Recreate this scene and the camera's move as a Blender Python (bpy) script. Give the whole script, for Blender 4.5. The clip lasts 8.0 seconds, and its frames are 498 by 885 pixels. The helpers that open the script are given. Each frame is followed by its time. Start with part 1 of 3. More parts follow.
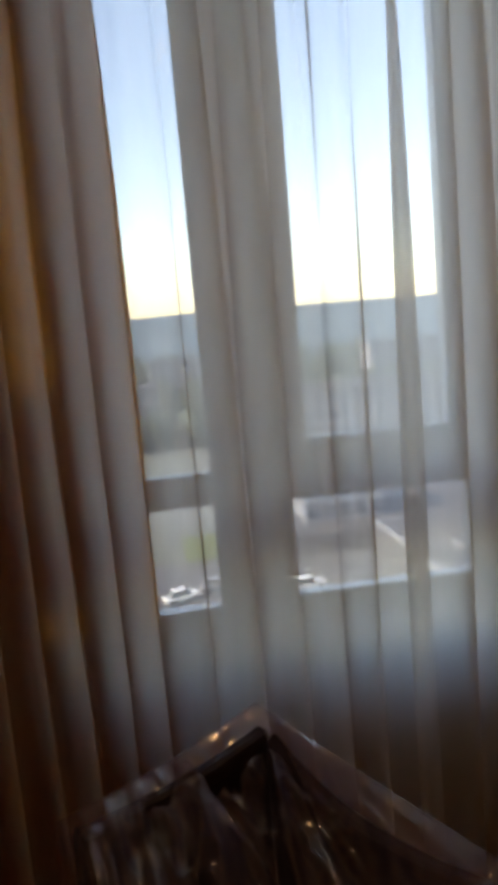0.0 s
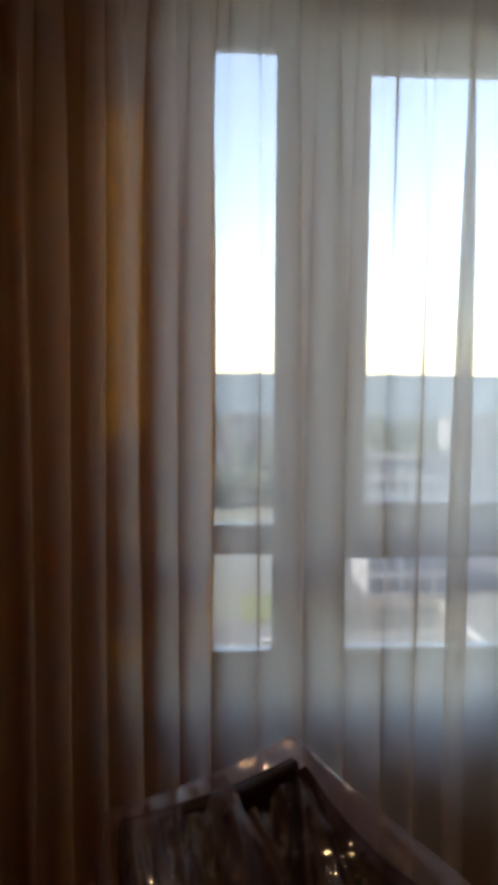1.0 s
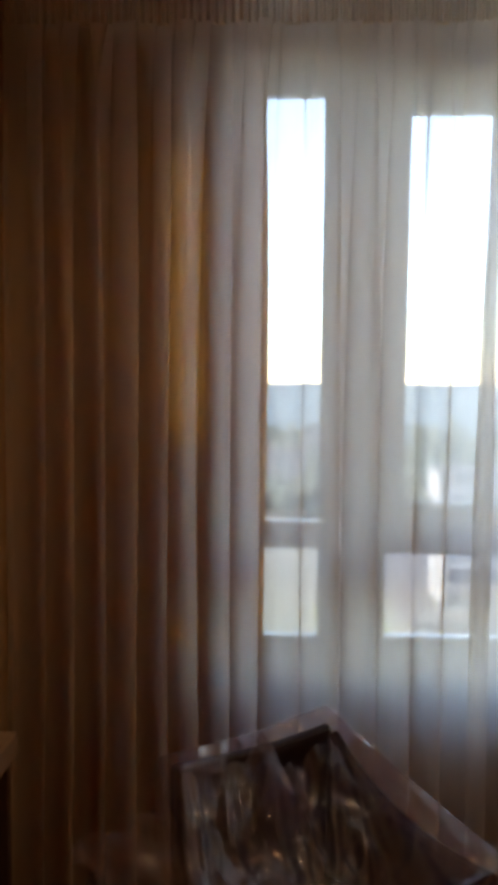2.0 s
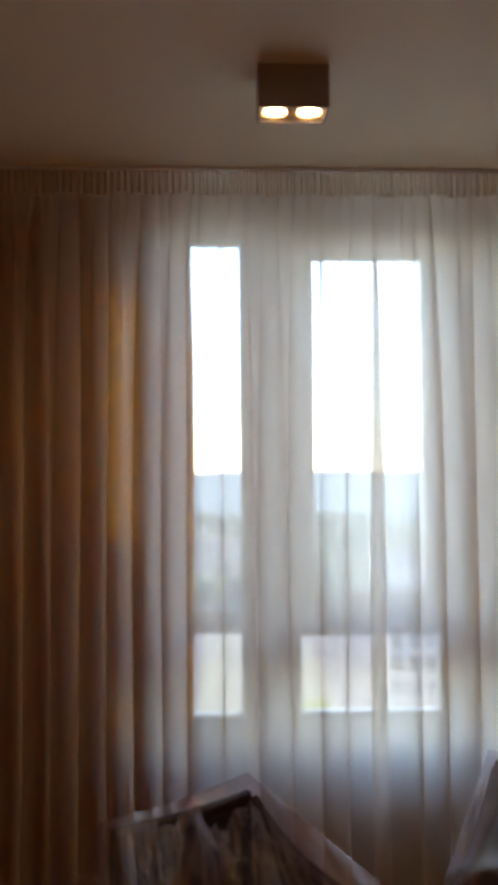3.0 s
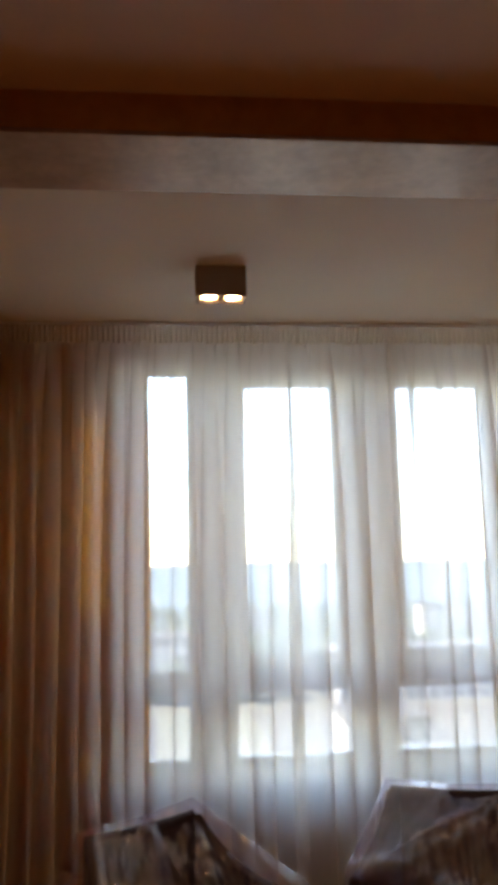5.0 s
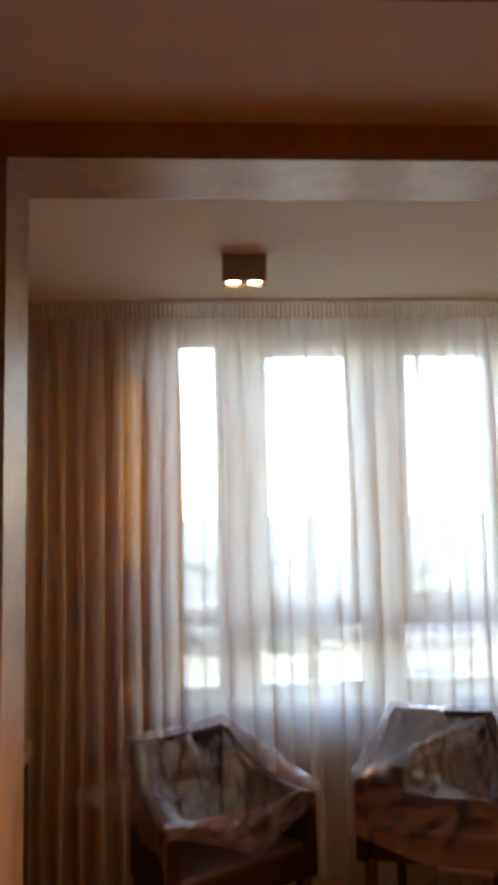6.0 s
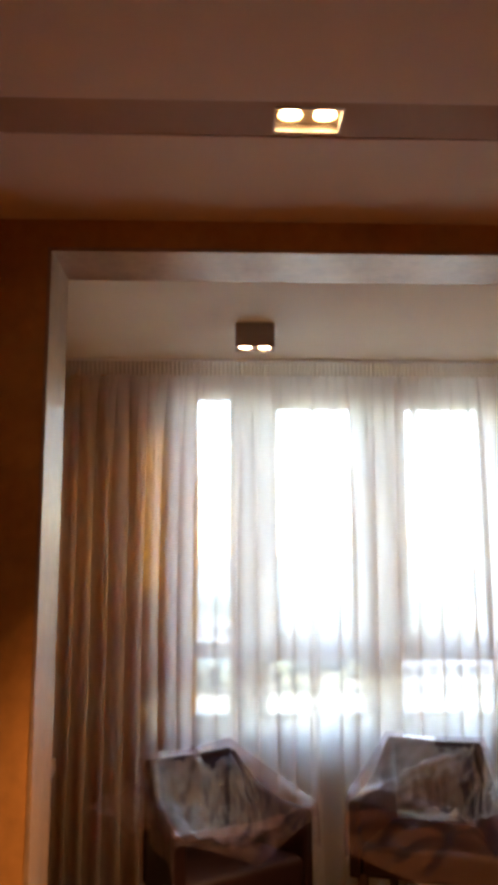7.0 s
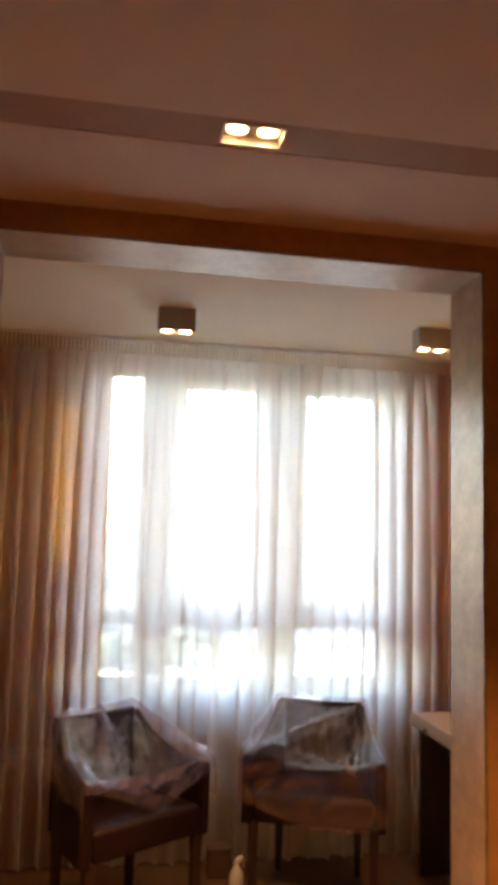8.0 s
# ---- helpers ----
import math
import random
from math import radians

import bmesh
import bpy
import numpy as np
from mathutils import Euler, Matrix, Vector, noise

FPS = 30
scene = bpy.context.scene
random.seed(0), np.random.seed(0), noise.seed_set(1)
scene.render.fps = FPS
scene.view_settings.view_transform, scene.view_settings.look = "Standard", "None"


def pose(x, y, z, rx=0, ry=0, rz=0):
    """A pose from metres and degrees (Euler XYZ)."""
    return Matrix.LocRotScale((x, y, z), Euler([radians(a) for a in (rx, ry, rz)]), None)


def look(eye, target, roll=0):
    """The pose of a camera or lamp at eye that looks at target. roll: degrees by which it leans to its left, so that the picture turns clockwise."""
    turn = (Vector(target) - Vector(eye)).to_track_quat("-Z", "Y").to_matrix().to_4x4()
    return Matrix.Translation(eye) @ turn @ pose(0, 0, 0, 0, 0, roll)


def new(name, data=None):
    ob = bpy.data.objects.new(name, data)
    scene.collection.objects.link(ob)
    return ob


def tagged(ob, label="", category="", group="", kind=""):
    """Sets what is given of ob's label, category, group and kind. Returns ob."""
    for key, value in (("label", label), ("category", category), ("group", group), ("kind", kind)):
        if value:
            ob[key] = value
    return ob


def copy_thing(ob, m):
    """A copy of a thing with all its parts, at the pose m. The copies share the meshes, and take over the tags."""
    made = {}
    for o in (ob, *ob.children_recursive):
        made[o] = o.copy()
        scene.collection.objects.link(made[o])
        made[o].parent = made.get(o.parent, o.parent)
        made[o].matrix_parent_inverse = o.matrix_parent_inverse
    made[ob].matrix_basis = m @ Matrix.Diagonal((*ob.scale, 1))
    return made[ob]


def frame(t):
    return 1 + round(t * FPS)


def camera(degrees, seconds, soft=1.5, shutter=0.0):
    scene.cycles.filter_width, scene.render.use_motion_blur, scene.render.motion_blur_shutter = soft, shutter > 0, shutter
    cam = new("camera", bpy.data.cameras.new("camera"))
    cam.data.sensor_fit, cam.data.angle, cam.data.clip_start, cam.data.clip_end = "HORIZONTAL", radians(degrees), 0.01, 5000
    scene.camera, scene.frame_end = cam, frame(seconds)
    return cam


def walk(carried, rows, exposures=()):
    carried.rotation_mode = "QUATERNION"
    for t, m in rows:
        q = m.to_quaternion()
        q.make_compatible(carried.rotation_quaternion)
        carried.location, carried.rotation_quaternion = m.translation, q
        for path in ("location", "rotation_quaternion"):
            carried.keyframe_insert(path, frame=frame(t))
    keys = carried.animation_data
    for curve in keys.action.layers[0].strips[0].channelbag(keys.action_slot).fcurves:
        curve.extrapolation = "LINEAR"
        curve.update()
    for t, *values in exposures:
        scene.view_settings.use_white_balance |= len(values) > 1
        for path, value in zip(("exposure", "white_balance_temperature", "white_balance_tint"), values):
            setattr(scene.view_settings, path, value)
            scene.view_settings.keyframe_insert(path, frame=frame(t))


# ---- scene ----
from mathutils import geometry

cam = camera(34.8, 8.0, soft=6.0)
PATH = [
    (0, (-0.034, 0.040, 1.585), (0.255, 1.993, 1.265), -4.9),
    (0.5, (-0.029, -0.072, 1.585), (0.253, 1.895, 1.359), -2.7),
    (1, (-0.045, -0.158, 1.600), (0.074, 1.832, 1.438), 0.4),
    (2.5, (0.062, -0.575, 1.607), (-0.032, 1.42, 1.499), 0.2),
    (3, (0.073, -0.751, 1.652), (0.151, 1.245, 1.738), -0.4),
    (3.5, (0.048, -0.883, 1.658), (0.266, 1.095, 1.852), -0.7),
    (4, (0.062, -1.055, 1.664), (0.267, 0.908, 1.985), -1.2),
    (5.5, (0.092, -1.645, 1.605), (0.268, 0.327, 1.891), -1.3),
    (6, (0.08, -1.84, 1.607), (0.201, 0.146, 1.806), -1.1),
    (6.5, (0.15, -2.046, 1.595), (0.187, -0.056, 1.791), 0.2),
    (7, (0.127, -2.199, 1.615), (0.187, -0.221, 1.907), -0.0),
    (7.5, (0.028, -2.327, 1.591), (0.238, -0.354, 1.843), 1.3),
    (8, (-0.012, -2.407, 1.602), (0.33, -0.451, 1.837), 1.7),
]
EXPOSURES = [(0, 2.55, 7900, 19), (1.0, 2.88, 7800, 18), (2.5, 3.55, 7700, 18), (3.5, 3.72, 7700, 18), (4.2, 3.74, 7700, 18), (5.5, 4.12, 7650, 18), (6.5, 4.52, 7650, 17), (8, 4.90, 7700, 17)]
walk(cam, [(t, look(eye, target, roll)) for t, eye, target, roll in PATH], EXPOSURES)

# ---- world, sun and lamps ----
SUN_AZ, SUN_EL = radians(-102), radians(42)  # from the window's normal towards +x
world = bpy.data.worlds.new("sky")
scene.world = world
world.use_nodes = True
wn = world.node_tree.nodes
sky = wn.new("ShaderNodeTexSky")
sky.sky_type, sky.sun_disc = "NISHITA", False
sky.sun_elevation, sky.sun_rotation = SUN_EL, SUN_AZ
sky.air_density, sky.dust_density, sky.ozone_density = 1.0, 0.5, 1.8
world.node_tree.links.new(sky.outputs[0], wn["Background"].inputs[0])
wn["Background"].inputs[1].default_value = 0.15

sun_data = bpy.data.lights.new("sun", "SUN")
sun_data.energy, sun_data.angle, sun_data.color = 2.0, radians(0.6), (1.0, 0.93, 0.82)
sun = new("sun", sun_data)
toward = Vector((math.sin(SUN_AZ) * math.cos(SUN_EL), math.cos(SUN_AZ) * math.cos(SUN_EL), math.sin(SUN_EL)))
sun.matrix_world = look(toward * 50, (0, 0, 0))
SPOT_WATTS, ROOM_WATTS, BULB_GLOW = 0.50, 12.8, 3.5
WARM, CREAM = (1.0, 0.52, 0.22), (1.0, 0.68, 0.34)


# ---- materials ----
def material(name, colour, rough=0.6, metal=0.0, vary=0.25, scale=6.0, fine=60.0, bump=0.15, second=None, stretch=(1, 1, 1), spec=0.5, dist=0.004):
    """A procedural surface: two scales of noise in colour, roughness and relief."""
    m = bpy.data.materials.new(name)
    m.use_nodes = True
    nt = m.node_tree
    n, l = nt.nodes, nt.links
    b = n["Principled BSDF"]
    tc, mp = n.new("ShaderNodeTexCoord"), n.new("ShaderNodeMapping")
    mp.inputs["Scale"].default_value = stretch
    l.new(tc.outputs["Object"], mp.inputs[0])
    big, small = n.new("ShaderNodeTexNoise"), n.new("ShaderNodeTexNoise")
    big.inputs["Scale"].default_value, big.inputs["Detail"].default_value = scale, 5
    small.inputs["Scale"].default_value, small.inputs["Detail"].default_value = fine, 4
    l.new(mp.outputs[0], big.inputs[0]), l.new(mp.outputs[0], small.inputs[0])
    mixv = n.new("ShaderNodeMix")
    mixv.inputs[0].default_value = 0.35
    l.new(big.outputs[0], mixv.inputs[2]), l.new(small.outputs[0], mixv.inputs[3])
    ramp = n.new("ShaderNodeValToRGB")
    lo = second or tuple(c * (1 - vary) for c in colour)
    ramp.color_ramp.elements[0].position, ramp.color_ramp.elements[1].position = 0.32, 0.68
    ramp.color_ramp.elements[0].color, ramp.color_ramp.elements[1].color = (*lo, 1), (*colour, 1)
    l.new(mixv.outputs[0], ramp.inputs[0])
    l.new(ramp.outputs[0], b.inputs["Base Color"])
    rr = n.new("ShaderNodeMapRange")
    rr.inputs[3].default_value, rr.inputs[4].default_value = max(0.03, rough - 0.1), min(1, rough + 0.1)
    l.new(big.outputs[0], rr.inputs[0]), l.new(rr.outputs[0], b.inputs["Roughness"])
    b.inputs["Metallic"].default_value = metal
    b.inputs["Specular IOR Level"].default_value = spec
    if bump:
        bp = n.new("ShaderNodeBump")
        bp.inputs["Strength"].default_value, bp.inputs["Distance"].default_value = bump, dist
        l.new(mixv.outputs[0], bp.inputs["Height"]), l.new(bp.outputs[0], b.inputs["Normal"])
    return m


def cloth(name, colour, through_share, clear_share, clear_tint=(1, 1, 1), back=None):
    """Woven fabric: part open weave, part lit from behind, part lit from in front."""
    m = bpy.data.materials.new(name)
    m.use_nodes = True
    nt = m.node_tree
    n, l = nt.nodes, nt.links
    n.remove(n["Principled BSDF"])
    tc, ns, rp = n.new("ShaderNodeTexCoord"), n.new("ShaderNodeTexNoise"), n.new("ShaderNodeValToRGB")
    mp = n.new("ShaderNodeMapping")
    mp.inputs["Scale"].default_value = (1, 1, 0.15)
    l.new(tc.outputs["Object"], mp.inputs[0]), l.new(mp.outputs[0], ns.inputs[0])
    ns.inputs["Scale"].default_value, ns.inputs["Detail"].default_value = 26, 6
    rp.color_ramp.elements[0].color = (*[c * 0.85 for c in colour], 1)
    rp.color_ramp.elements[1].color = (*colour, 1)
    l.new(ns.outputs[0], rp.inputs[0])
    di, tr, cl = n.new("ShaderNodeBsdfDiffuse"), n.new("ShaderNodeBsdfTranslucent"), n.new("ShaderNodeBsdfTransparent")
    l.new(rp.outputs[0], di.inputs[0])
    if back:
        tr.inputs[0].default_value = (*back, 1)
    else:
        l.new(rp.outputs[0], tr.inputs[0])
    cl.inputs[0].default_value = (*clear_tint, 1)
    a, b = n.new("ShaderNodeMixShader"), n.new("ShaderNodeMixShader")
    a.inputs[0].default_value, b.inputs[0].default_value = through_share, clear_share
    l.new(di.outputs[0], a.inputs[1]), l.new(tr.outputs[0], a.inputs[2])
    l.new(a.outputs[0], b.inputs[1]), l.new(cl.outputs[0], b.inputs[2])
    l.new(b.outputs[0], n["Material Output"].inputs[0])
    return m


def film_material(name):
    """Thin clear polythene: see-through, slightly milky, glossy."""
    m = bpy.data.materials.new(name)
    m.use_nodes = True
    nt = m.node_tree
    n, l = nt.nodes, nt.links
    n.remove(n["Principled BSDF"])
    cl, gl, mk = n.new("ShaderNodeBsdfTransparent"), n.new("ShaderNodeBsdfGlossy"), n.new("ShaderNodeBsdfTranslucent")
    di = n.new("ShaderNodeBsdfDiffuse")
    cl.inputs[0].default_value = (0.93, 0.89, 0.92, 1)
    gl.inputs[0].default_value, gl.inputs[1].default_value = (1, 0.95, 0.97, 1), 0.10
    # violet-blue milk: the sky's reflection on the film is part of this tint
    for s_ in (mk, di):
        s_.inputs[0].default_value = (0.66, 0.60, 0.92, 1)
    fr, pw, ad = n.new("ShaderNodeLayerWeight"), n.new("ShaderNodeMath"), n.new("ShaderNodeMath")
    fr.inputs[0].default_value = 0.5
    pw.operation, pw.inputs[1].default_value = "POWER", 4.0
    ad.operation, ad.inputs[1].default_value, ad.inputs[2].default_value = "MULTIPLY_ADD", 0.70, 0.10
    l.new(fr.outputs["Facing"], pw.inputs[0]), l.new(pw.outputs[0], ad.inputs[0])
    tc, ns, bp = n.new("ShaderNodeTexCoord"), n.new("ShaderNodeTexNoise"), n.new("ShaderNodeBump")
    ns.inputs["Scale"].default_value, ns.inputs["Detail"].default_value = 7, 3
    sh = n.new("ShaderNodeVectorMath")
    sh.operation, sh.inputs[2].default_value = "MULTIPLY_ADD", (0, 0, 0)
    sh.inputs[1].default_value = (0.05, 0.05, 0.05)
    l.new(tc.outputs["Object"], ns.inputs[0])
    l.new(ns.outputs["Color"], sh.inputs[0]), l.new(tc.outputs["Object"], sh.inputs[2])
    lines = []
    for size, width in ((5.0, 26.0), (12.0, 15.0)):     # thin whitened creases at two sizes, window glints on them put into the milkiness
        tex, off, thin, cut = n.new("ShaderNodeTexNoise"), n.new("ShaderNodeMath"), n.new("ShaderNodeMath"), n.new("ShaderNodeMath")
        tex.inputs["Scale"].default_value, tex.inputs["Detail"].default_value = size, 1.0
        l.new(sh.outputs[0], tex.inputs["Vector"])
        off.operation, off.inputs[1].default_value = "SUBTRACT", 0.5
        thin.operation, cut.operation, cut.use_clamp = "ABSOLUTE", "MULTIPLY_ADD", True
        cut.inputs[1].default_value, cut.inputs[2].default_value = -width, 1.0
        l.new(tex.outputs[0], off.inputs[0]), l.new(off.outputs[0], thin.inputs[0]), l.new(thin.outputs[0], cut.inputs[0])
        lines.append(cut)
    sm, milk = n.new("ShaderNodeMath"), n.new("ShaderNodeMath")
    sm.operation, sm.inputs[1].default_value = "MULTIPLY_ADD", 0.45
    l.new(lines[1].outputs[0], sm.inputs[0]), l.new(lines[0].outputs[0], sm.inputs[2])
    milk.operation, milk.inputs[1].default_value, milk.inputs[2].default_value = "MULTIPLY_ADD", 0.09, 0.045
    l.new(sm.outputs[0], milk.inputs[0])
    fold = n.new("ShaderNodeTexNoise")
    fold.noise_type = "RIDGED_MULTIFRACTAL"
    fold.inputs["Scale"].default_value, fold.inputs["Detail"].default_value = 7.0, 3.0
    l.new(sh.outputs[0], fold.inputs["Vector"])
    bp.inputs["Strength"].default_value, bp.inputs["Distance"].default_value = 1.0, 0.022
    l.new(fold.outputs[0], bp.inputs["Height"])
    l.new(bp.outputs[0], gl.inputs["Normal"]), l.new(bp.outputs[0], fr.inputs["Normal"])
    a, b, c = (n.new("ShaderNodeMixShader") for _ in range(3))
    c.inputs[0].default_value = 0.70
    l.new(milk.outputs[0], a.inputs[0])
    l.new(mk.outputs[0], c.inputs[1]), l.new(di.outputs[0], c.inputs[2])
    l.new(cl.outputs[0], a.inputs[1]), l.new(c.outputs[0], a.inputs[2])
    l.new(ad.outputs[0], b.inputs[0]), l.new(a.outputs[0], b.inputs[1]), l.new(gl.outputs[0], b.inputs[2])
    l.new(b.outputs[0], n["Material Output"].inputs[0])
    return m


def glowing(name, colour, strength):
    m = bpy.data.materials.new(name)
    m.use_nodes = True
    b = m.node_tree.nodes["Principled BSDF"]
    b.inputs["Emission Color"].default_value, b.inputs["Emission Strength"].default_value = (*colour, 1), strength
    return m


def glass_material(name):
    m = bpy.data.materials.new(name)
    m.use_nodes = True
    nt = m.node_tree
    n, l = nt.nodes, nt.links
    n.remove(n["Principled BSDF"])
    cl, gl, fr, mx = n.new("ShaderNodeBsdfTransparent"), n.new("ShaderNodeBsdfGlossy"), n.new("ShaderNodeFresnel"), n.new("ShaderNodeMixShader")
    cl.inputs[0].default_value, gl.inputs[1].default_value = (0.92, 0.95, 0.95, 1), 0.02
    l.new(fr.outputs[0], mx.inputs[0]), l.new(cl.outputs[0], mx.inputs[1]), l.new(gl.outputs[0], mx.inputs[2])
    l.new(mx.outputs[0], n["Material Output"].inputs[0])
    return m


ORANGE = material("orange_plaster", (0.70, 0.37, 0.14), 0.45, vary=0.35, scale=3, fine=22, bump=0.3)
PEARL = material("pearl_plaster", (0.49, 0.345, 0.235), 0.33, 0.22, vary=0.36, scale=11, fine=34, bump=0.6, dist=0.006)
CEILING = material("ceiling_paint", (0.74, 0.57, 0.43), 0.8, vary=0.06, scale=2, fine=90, bump=0.05)
# copy of the ceiling paint, tinted less red to offset the warm lamp bounce
BAY_CEILING = material("bay_ceiling_daylit", (0.72, 0.67, 0.55), 0.8, vary=0.06, scale=2, fine=90, bump=0.05)
SLOT = material("slot_brown", (0.44, 0.27, 0.155), 0.7, vary=0.1, scale=3, fine=80, bump=0.05)
LOGGIA_WALL = material("loggia_paint", (0.44, 0.30, 0.19), 0.7, vary=0.1, scale=3, fine=70, bump=0.1)
FLOOR_WOOD = material("floor_oak", (0.17, 0.085, 0.045), 0.4, vary=0.45, scale=4, fine=30, bump=0.15, stretch=(8, 1, 1))
PVC = material("white_pvc", (0.78, 0.78, 0.78), 0.35, vary=0.04, scale=5, fine=120, bump=0.03)
GLASS = glass_material("window_glass")
SHEER = cloth("cream_voile", (0.990, 0.952, 0.895), 0.92, 0.32, (0.98, 0.98, 0.975))
HEADER = cloth("cream_header_tape", (0.985, 0.935, 0.82), 0.86, 0.34, (0.97, 0.95, 0.9))
# strong orange through-light tint, for the strip lit by the added pane
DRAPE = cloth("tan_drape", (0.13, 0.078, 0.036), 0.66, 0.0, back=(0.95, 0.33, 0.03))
LEATHER = material("dark_leather", (0.020, 0.008, 0.010), 0.5, vary=0.35, scale=9, fine=160, bump=0.25, dist=0.002, spec=0.22)
DARK_WOOD = material("dark_wood", (0.036, 0.016, 0.010), 0.45, vary=0.4, scale=8, fine=50, bump=0.15, stretch=(4, 4, 0.6))
FILM = film_material("clear_film")
BROWN_METAL = material("brown_lacquer", (0.36, 0.31, 0.28), 0.45, 0.0, vary=0.12, scale=8, fine=120, bump=0.05)
# lamp lacquer made lighter: the bulbs' light on the frame is in this colour
LIT_METAL = material("lit_lacquer", (0.62, 0.52, 0.42), 0.4, 0.0, vary=0.1, bump=0.05)
GOLD = material("lit_reflector", (0.85, 0.62, 0.30), 0.3, 0.9, vary=0.1, bump=0)
BULB = glowing("bulb_glow", (1.0, 0.72, 0.40), BULB_GLOW)
DESK_TOP = material("desk_laminate", (0.38, 0.27, 0.19), 0.4, vary=0.15, scale=5, fine=40, bump=0.1, stretch=(1, 6, 6))
DESK_DARK = material("desk_side_dark", (0.07, 0.035, 0.025), 0.5, vary=0.3, scale=5, fine=40)
WHITE_PLASTIC = material("white_plastic", (0.75, 0.73, 0.70), 0.4, vary=0.05, bump=0.05)
CARDBOARD = material("cardboard", (0.14, 0.08, 0.05), 0.8, vary=0.2, scale=10, fine=90)
GRASS = material("ground_cover", (0.12, 0.14, 0.10), 0.9, scale=0.02, fine=0.12, bump=0, second=(0.17, 0.165, 0.15))
LAWN = material("lawn", (0.14, 0.17, 0.05), 0.9, vary=0.3, scale=0.2, fine=2, bump=0)
ASPHALT = material("asphalt", (0.055, 0.06, 0.065), 0.85, vary=0.3, scale=0.1, fine=1, bump=0)
PALE_PAVING = material("pale_paving", (0.11, 0.112, 0.115), 0.85, vary=0.2, scale=0.15, fine=1, bump=0)
RENDER_WHITE = material("white_facade", (0.29, 0.30, 0.315), 0.8, vary=0.12, scale=0.15, fine=1.2, bump=0)
CONCRETE = material("grey_render", (0.12, 0.122, 0.128), 0.85, vary=0.15, scale=0.2, fine=1.5, bump=0)
ROOF_GREY = material("flat_roof", (0.11, 0.113, 0.12), 0.85, vary=0.2, scale=0.15, fine=1.2, bump=0)
# panes and leaves are lightened: distance haze put into their colours
PANE_DARK = material("far_pane", (0.13, 0.15, 0.17), 0.15, vary=0.3, scale=0.3, fine=1, bump=0)
LEAVES = material("hazed_leaves", (0.095, 0.125, 0.10), 0.9, vary=0.4, scale=0.08, fine=0.5, bump=0)
# no haze is rendered: its pale blue is put into the hills' colour
HILL = material("hazed_hill", (0.15, 0.21, 0.24), 1.0, vary=0.25, scale=0.004, fine=0.02, bump=0, spec=0)


# ---- building helpers ----
def box(bm, x0, x1, y0, y1, z0, z1):
    v = [bm.verts.new((x, y, z)) for x in (x0, x1) for y in (y0, y1) for z in (z0, z1)]
    for f in ((0, 1, 3, 2), (4, 6, 7, 5), (0, 4, 5, 1), (2, 3, 7, 6), (0, 2, 6, 4), (1, 5, 7, 3)):
        bm.faces.new([v[i] for i in f])
    return v


def boxes(*rows):
    bm = bmesh.new()
    for r in rows:
        box(bm, *r)
    return bm


def rounded(bm, width=0.01, segments=2):
    bmesh.ops.bevel(bm, geom=bm.edges[:], offset=width, segments=segments, profile=0.5, affect="EDGES")
    return bm


def smooth(bm):
    for f in bm.faces:
        f.smooth = True
    return bm


def mesh_of(name, bm, mat):
    me = bpy.data.meshes.new(name)
    bmesh.ops.recalc_face_normals(bm, faces=bm.faces[:])
    bm.to_mesh(me)
    bm.free()
    me.materials.append(mat)
    return me


def part(name, bm, mat, parent=None, label=""):
    ob = new(name, mesh_of(name, bm, mat))
    if parent:
        ob.parent = parent
    return tagged(ob, label)


def structure(name, bm, mat, label, category):
    return tagged(part(name, bm, mat), label, category, kind="structure")


def cylinder(bm, x, y, z0, z1, r, n=24, r2=None):
    res = bmesh.ops.create_cone(bm, cap_ends=True, segments=n, radius1=r, radius2=r if r2 is None else r2, depth=z1 - z0)
    bmesh.ops.translate(bm, verts=res["verts"], vec=(x, y, (z0 + z1) / 2))
    return res["verts"]


def grid_mesh(rows):
    """A sheet from rows of points."""
    bm = bmesh.new()
    vs = [[bm.verts.new(p) for p in r] for r in rows]
    for a, b in zip(vs, vs[1:]):
        for i in range(len(a) - 1):
            bm.faces.new((a[i], a[i + 1], b[i + 1], b[i]))
    return smooth(bm)


# ---- the large structure ----
X0, X1, Y_BACK = -2.3, 3.2, -4.6          # living room
L0, L1 = -0.70, 2.15                      # loggia side walls
WALL_F, WALL_B = 0.225, 0.49              # the opened outer wall
OP0, OP1, LINTEL = -0.425, 1.295, 2.585   # its opening
CEIL, LOG_CEIL = 2.69, 2.60
WIN_Y = 2.0

structure("floor", boxes((X0, X1, Y_BACK, WALL_B, -0.12, 0), (L0, L1, WALL_B, 2.25, -0.12, 0)), FLOOR_WOOD, "dark oak wooden floor in the shaded room", "floor")
SL0, SL1 = -0.455, -0.295                 # slot in the ceiling
structure("ceiling", boxes((X0, X1, Y_BACK, SL0, CEIL, CEIL + 0.15), (X0, X1, SL1, WALL_F, CEIL, CEIL + 0.15), (X0, X1, SL0, SL1, CEIL + 0.05, CEIL + 0.15)),
          CEILING, "matt cream painted ceiling with a shallow lighting slot", "ceiling")
